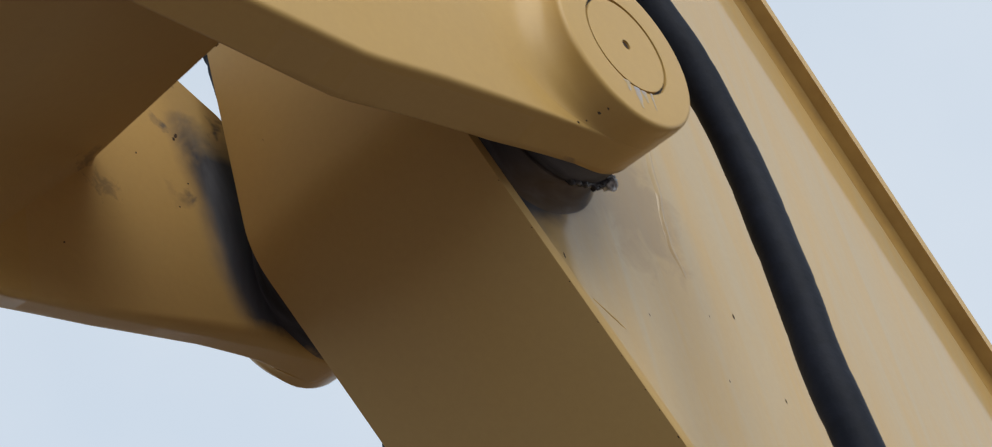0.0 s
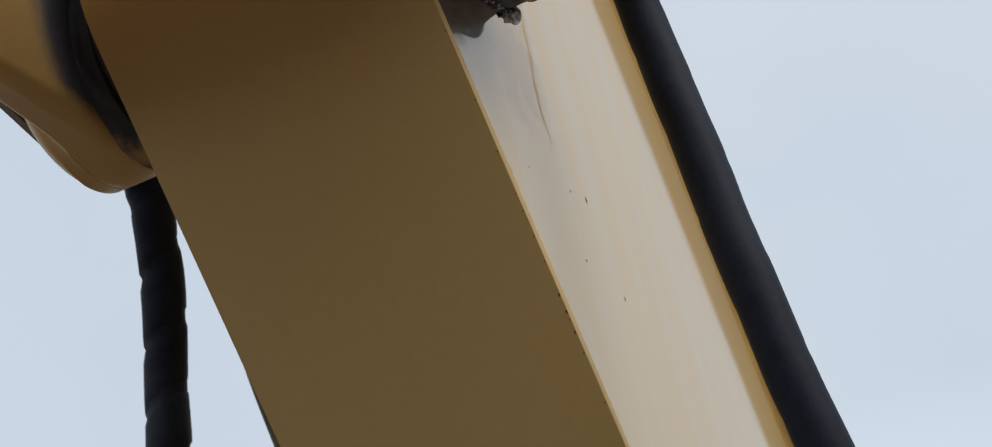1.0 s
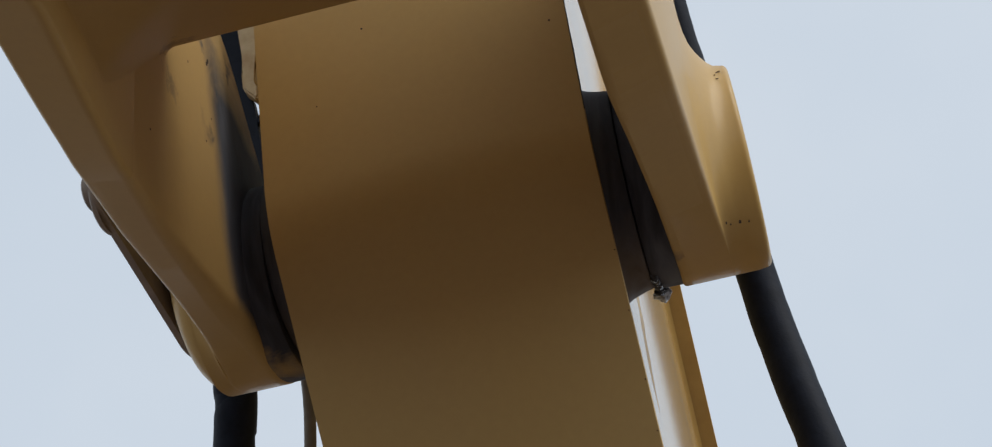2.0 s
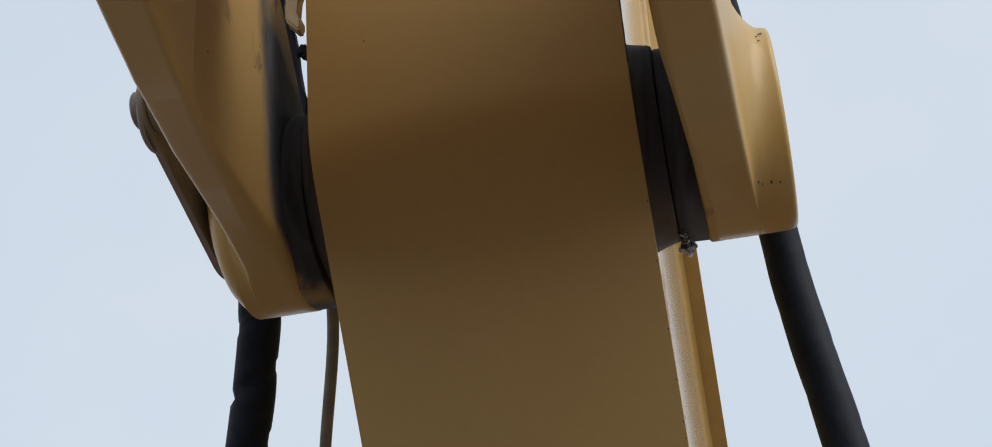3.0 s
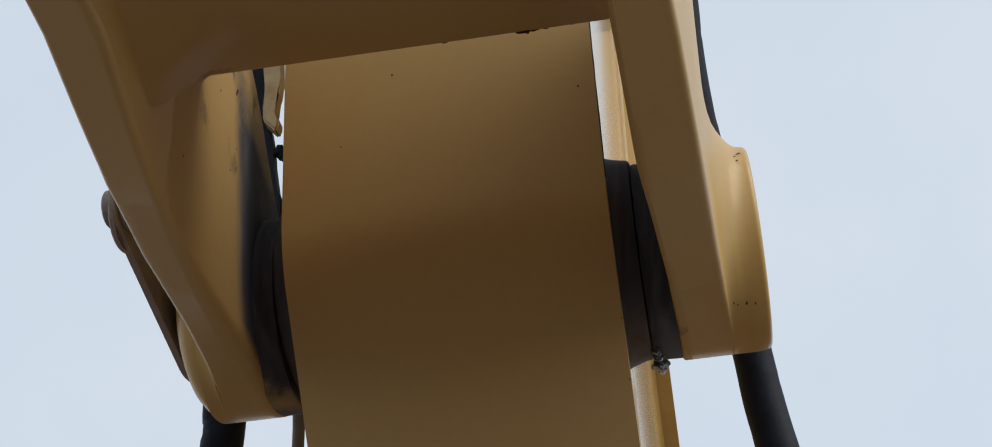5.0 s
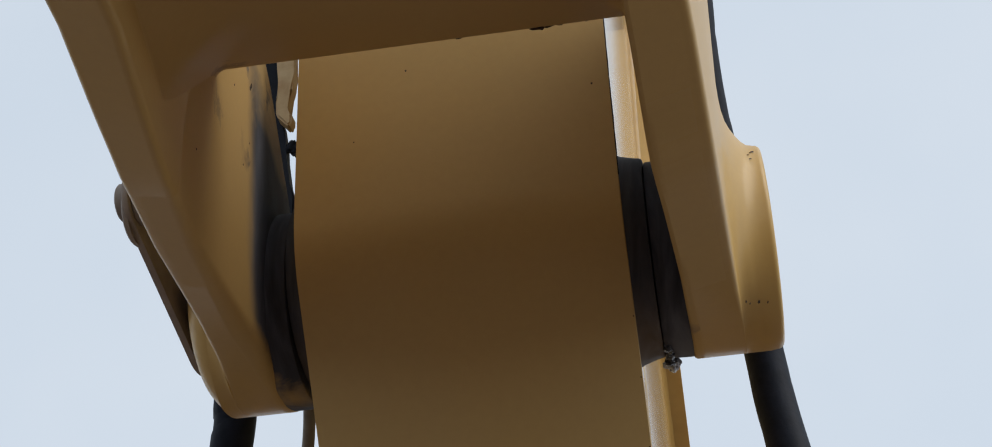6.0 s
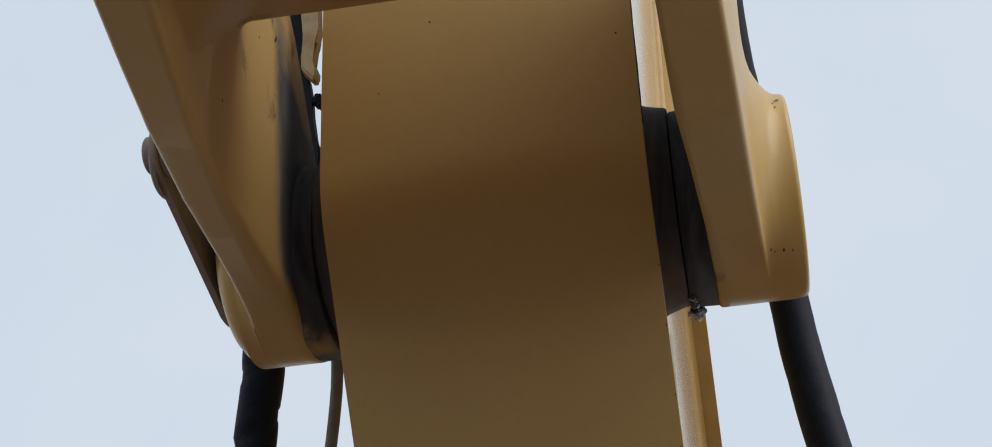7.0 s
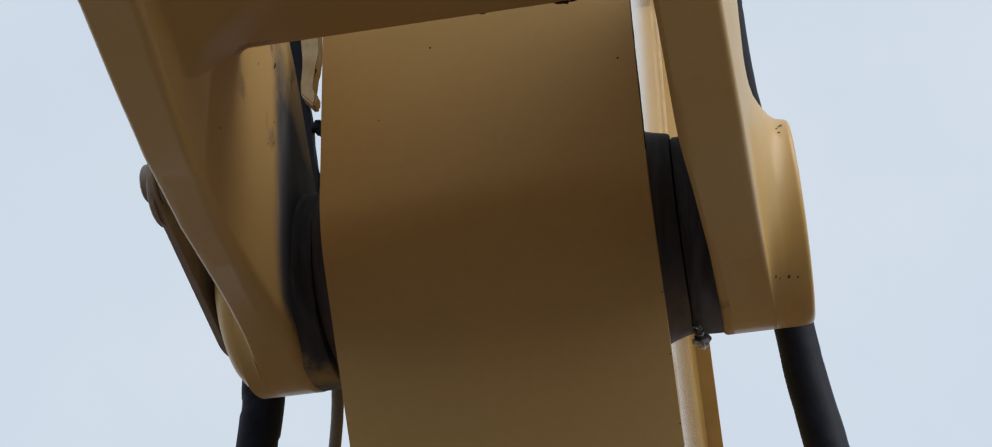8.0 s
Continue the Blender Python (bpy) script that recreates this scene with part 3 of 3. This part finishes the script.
# ---------------------------------------------------------------- pin retainer on the far boss
bm = bmesh.new()
ends = []
for k in range(40):
    a = radians(-100 + 200 * k / 39)
    ends.append((0.08 * math.cos(a), 0.08 * math.sin(a)))
for k in range(16):
    a = radians(100 + 160 * k / 15)
    ends.append((-0.235 + 0.036 * math.cos(a), 0.020 + 0.036 * math.sin(a)))
prism(bm, ends, -0.370, -0.3615, 0.002)
keeper = part("retainer_plate", bm, PLATED, boom, "dusty grey-brown pin retainer plate")
for x0, x1, r, y, z in ((-0.3615, -0.285, 0.030, -0.235, 0.020), (-0.374, -0.370, 0.040, -0.220, 0.014), (-0.384, -0.374, 0.023, -0.235, 0.020)):
    bm = bmesh.new()
    revolve(bm, [(x0, 0.004), (x0, r - 0.002), (x0 - 0.002 * (1 if x0 > x1 else -1), r), (x1 + 0.003, r), (x1, r - 0.004), (x1, 0.004)], 32 if r > 0.025 else 6 * 4, y, z)
    part("spacer" if x0 > -0.37 else "washer" if r > 0.03 else "bolt_head", bm, PLATED, keeper)

# ---------------------------------------------------------------- grease, streaks, chips
GAP_X = 0.2225
bm = bmesh.new()
arc = []
for k in range(60):
    a = radians(-92 + 46 * k / 59)
    r = 0.1215 + 0.003 * noise.noise(Vector((k * 0.35, 0, 9)))
    arc.append((GAP_X + 0.004 * noise.noise(Vector((k * 0.3, 4, 0))), r * math.cos(a), r * math.sin(a)))
tube(bm, arc, 0.0042, 12, 0.6, 0.020, 3.0)
for k in range(5):
    a = radians(-66 + 4.0 * k)
    lump(bm, (GAP_X + 0.003 * noise.noise(Vector((k * 0.9, 1, 0))), 0.126 * math.cos(a), 0.126 * math.sin(a)), (0.006, 0.0055, 0.005), k * 1.7, 3, 0.6)
part("grease_bead", bm, WET, stick, "black grease squeezed out of the joint")
bm = bmesh.new()
a = radians(-49)
lump(bm, (GAP_X + 0.001, 0.131 * math.cos(a), 0.131 * math.sin(a)), (0.010, 0.012, 0.011), 2.3, 4, 0.42)
part("grease_lump", bm, LUMP, stick, "grey and black grease lump, glints put into its colour", angle=60)

# paint run on the side plate
bm = bmesh.new()
run = [(0.105, -0.285), (0.134, -0.258), (0.18, -0.216), (0.222, -0.172), (0.258, -0.146), (0.30, -0.130)]
rings = []
for k in range(60):
    s = 0.105 + 0.195 * k / 59
    o = curve_at(run, s) + 0.006 * noise.noise(Vector((s * 30, 2, 0)))
    h = (0.0018 + 0.0006 * noise.noise(Vector((s * 45, 7, 0)))) * min(1, (59 - k) / 22) ** 0.7 * min(1, 0.2 + k / 8) + 0.0002
    wide = 0.046 - 0.022 * k / 59
    rings.append([(WEB - 0.0015 + (h + 0.0015) * math.sin(math.pi * i / 12) ** 1.9, *stick_point(s, o - 0.5 * wide + wide * (i / 12) ** 0.8)) for i in range(13)])
grid_faces(bm, rings, True, True)
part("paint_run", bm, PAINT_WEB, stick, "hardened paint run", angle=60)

# thin dark line along the edge of the underside plate above the hub
bm = bmesh.new()
tube(bm, [(HALF + 0.0002, bend_y - up * math.sin(UP) + 0.002, bend_z + up * math.cos(UP)) for up in (0.05 + 0.02 * k for k in range(35))], 0.0012, 8, 0.5, 0.03, 6.0)
part("dark_edge_line", bm, DARK, stick, "dark line along the plate edge")

# scratch on the side plate
bm = bmesh.new()
tube(bm, [(WEB - 0.0007, *stick_point(0.236 + 0.056 * k / 11, 0.117 - 0.024 * k / 11 + 0.001 * noise.noise(Vector((k * 0.7, 3, 0))))) for k in range(12)], 0.0012, 8, 0.6, 0.02, 8.0)
part("scratch_ridge", bm, PAINT, stick, "raised dirty scratch in the paint")

# chips in the paint
def chip(parent, at, along, across, normal, size, seed):
    bm = bmesh.new()
    n, u, v = Vector(normal).normalized(), Vector(along).normalized(), Vector(across).normalized()
    made = []
    for k in range(9):
        a = 2 * math.pi * k / 9
        r = 1 + 0.6 * noise.noise(Vector((math.cos(a) * 1.5, math.sin(a) * 1.5, seed)))
        made.append(bm.verts.new(Vector(at) + u * (size[0] * r * math.cos(a)) + v * (size[1] * r * math.sin(a)) + n * 0.0004))
    top = bm.verts.new(Vector(at) + n * 0.0008)
    for k in range(9):
        bm.faces.new((made[k], made[(k + 1) % 9], top))
    part("paint_chip", bm, RUST, parent)


down = Vector((0, math.sin(LEAN), -math.cos(LEAN)))
out = Vector((0, -math.cos(LEAN), -math.sin(LEAN)))
for k, (s, o, a, b) in enumerate(((0.172, 0.114, 0.005, 0.0014), (0.386, -0.182, 0.005, 0.002), (0.441, -0.058, 0.002, 0.0014), (0.523, -0.164, 0.004, 0.0014), (0.36, -0.12, 0.002, 0.0012), (0.30, 0.02, 0.002, 0.0012))):
    y, z = stick_point(s, o)
    chip(stick, (WEB, y, z), down + out * 0.5, out, (1, 0, 0), (a, b), k)
for k in range(16):
    s = (0.05, 0.12, 0.2, 0.26, 0.31, 0.33, 0.36, 0.39, 0.43, 0.45, 0.46, 0.475, 0.5, 0.56, 0.62, 0.7)[k]
    y, z = stick_point(s, UNDER)
    big = 0.5 < abs(s - 0.45) * 40 < 1.2 or s == 0.45
    chip(stick, (HALF - 0.0015, y, z), down, (1, 0, 0), out, (0.0022 if big else 0.001, 0.001 if big else 0.0007), k)
for k, (x, up, size) in enumerate(((0.1715, 0.179, 0.0014), (-0.055, 0.235, 0.0012), (0.02, 0.31, 0.001), (-0.12, 0.14, 0.0009))):
    chip(stick, (x, bend_y - up * math.sin(UP), bend_z + up * math.cos(UP)), (0, 0, 1), (1, 0, 0), (0, -1, 0), (size * 1.4, size), k + 60)
BOSS_LINE = [(0.310, 0.200), (0.312, 0.180), (0.3155, 0.165), (0.3205, 0.151), (0.327, 0.140), (0.333, 0.1325), (0.345, 0.1272), (0.354, 0.125), (0.361, 0.118)]
for k, (x, a, size) in enumerate(((0.318, -127, 0.0013), (0.322, -124, 0.0011), (0.333, -121, 0.0019), (0.343, -119, 0.0013), (0.344, 152, 0.0012), (0.347, 149, 0.0012), (0.346, 156, 0.0013), (0.350, 147, 0.0018), (0.326, 170, 0.0016))):
    c, d = math.cos(radians(a)), math.sin(radians(a))
    r = curve_at(BOSS_LINE, x)
    y, z = r * c, max(r * d, -0.1263)
    tip = Vector((-0.0 if x > 0.343 else 0.7, c, d)) if z > -0.126 else Vector((0.1, 0, -1))
    chip(boom, Vector((x, y, z)) + tip.normalized() * 0.0008, (1, 0, 0) if x > 0.343 else (0, -d, c), (0, -d, c) if x > 0.343 else (1, -0.7 * c, -0.7 * d), tip, (size * 1.3, size), k + 80)

for k, (y, z, size) in enumerate(((-0.316, 0.106, 0.0014), (-0.4545, -0.087, 0.0014), (-0.248, 0.043, 0.0012), (-0.242, 0.160, 0.0022), (-0.237, 0.168, 0.003), (-0.226, 0.09, 0.0011))):
    chip(boom, (-curve_at(EAR_IN[-1], y), y, z), (0, 0.4, 1), (0, 1, -0.4), (1, 0, 0), (size * 1.4, size), k + 30)

# grease streaks below the pin
bm = bmesh.new()
for k, (a, length, wide) in enumerate(((-99, 0.032, 0.008), (-88, 0.018, 0.007), (-113, 0.016, 0.007), (-76, 0.026, 0.003))):
    c, d = math.cos(radians(a)), math.sin(radians(a))
    rows = []
    for i in range(9):
        t = i / 8
        wv = wide * (1 - 0.7 * t) * (0.8 + 0.4 * noise.noise(Vector((k * 3.0, t * 4, 0))))
        y, z = 0.0738 * c + 0.35 * (0.5 - random.random()) * 0.002, 0.0738 * d - length * t
        off = 0.004 * noise.noise(Vector((t * 3, k, 2.0)))
        rows.append([(BOSS + h, y + off + w * wv, z) for w, h in ((-1, 0.0002), (-0.4, 0.0005), (0.4, 0.0005), (1, 0.0002))])
    grid_faces(bm, rows, False, False)
part("grease_streaks", bm, STREAK, boom, "grey grease streaks under the pin", angle=60)

# bracket and greasy post behind the far ear, seen through the slit beside the stick
def slab(outline, y0, y1, bevel, seed):
    """A worn plate with the outline (x, z), between y0 and y1."""
    bm = bmesh.new()
    front, rear = ([bm.verts.new((x, y + 0.003 * noise.noise(Vector((x * 40, z * 40, seed))), z)) for x, z in outline] for y in (y0, y1))
    bm.faces.new(front)
    bm.faces.new(rear)
    for i in range(len(outline)):
        j = (i + 1) % len(outline)
        bm.faces.new((front[i], front[j], rear[j], rear[i]))
    bmesh.ops.bevel(bm, geom=list(bm.edges), offset=bevel, segments=2, affect="EDGES")
    return bm


bm = slab([(-0.322, 0.52), (-0.288, 0.52), (-0.286, 0.446), (-0.287, 0.419), (-0.296, 0.379), (-0.286, 0.371), (-0.286, 0.355), (-0.291, 0.348), (-0.311, 0.372), (-0.312, 0.40), (-0.307, 0.435)], 0.075, 0.098, 0.003, 0)
bracket = part("hose_bracket", bm, CREAM, boom, "pale dusty hose bracket", angle=50)
bm = slab([(-0.36, 0.52), (-0.316, 0.52), (-0.315, 0.47), (-0.318, 0.39), (-0.306, 0.373), (-0.301, 0.345), (-0.299, 0.31), (-0.292, 0.265), (-0.283, 0.236), (-0.280, 0.06), (-0.36, 0.06)], 0.100, 0.118, 0.003, 4)
lump(bm, (-0.291, 0.106, 0.330), (0.010, 0.008, 0.011), 4.0, 3, 0.8)
lump(bm, (-0.286, 0.106, 0.322), (0.006, 0.006, 0.007), 7.0, 3, 0.8)
part("bracket_post", bm, RUBBER, bracket, "black greasy post with a clot", angle=50)

# slag on the cut edge of the plate
for k, (x, size) in enumerate(((0.1365, 0.006), (0.146, 0.004), (0.158, 0.003), (0.187, 0.0025), (0.05, 0.002))):
    bm = bmesh.new()
    lump(bm, (x, PLATE_Y + 0.001, 0.063 - 0.001), (size * 1.5, size * 0.6, size * 0.7), k * 3.1, 2, 0.7)
    part("slag_drop", bm, RUST, boom)

# ---------------------------------------------------------------- unseen machine added behind the walk: carries the boom, blocks light from there
def block(bm, lo, hi, bevel):
    m = bmesh.ops.create_cube(bm, size=1.0)["verts"]
    for vert in m:
        vert.co = Vector([(l + h) / 2 + c * (h - l) for l, h, c in zip(lo, hi, vert.co)])
    edges = list({e for vert in m for e in vert.link_edges})
    bmesh.ops.bevel(bm, geom=edges, offset=bevel, segments=3, affect="EDGES", profile=0.5)


body = thing("unseen_excavator", "unseen tracked excavator body added to carry the boom and block light", "excavator", (0, -6.05, 0))
bm = bmesh.new()
block(bm, (-1.35, -2.0, 1.15), (1.35, 1.65, 2.35), 0.08)
part("house", bm, HOUSE_BROWN, body)
bm = bmesh.new()
block(bm, (-1.33, 0.1, 2.33), (-0.42, 1.75, 3.05), 0.09)
part("cab", bm, DARK, body, "dark glazed cab")
bm = bmesh.new()
block(bm, (-1.3, -2.6, 1.1), (1.3, -1.95, 2.2), 0.15)
part("counterweight", bm, DARK, body)
for side in (-1, 1):
    bm = bmesh.new()
    outline = []
    for cy, a0 in ((1.6, -90), (-1.8, 90)):
        for k in range(13):
            a = radians(a0 + 15 * k)
            outline.append((cy + 0.45 * math.cos(a), 0.45 + 0.45 * math.sin(a)))
    prism(bm, outline, side * 0.85, side * 1.4, 0.02)
    part("track", bm, RUBBER, body)
bm = bmesh.new()
block(bm, (-0.86, -1.3, 0.35), (0.86, 1.2, 1.16), 0.05)
part("undercarriage", bm, DARK, body)
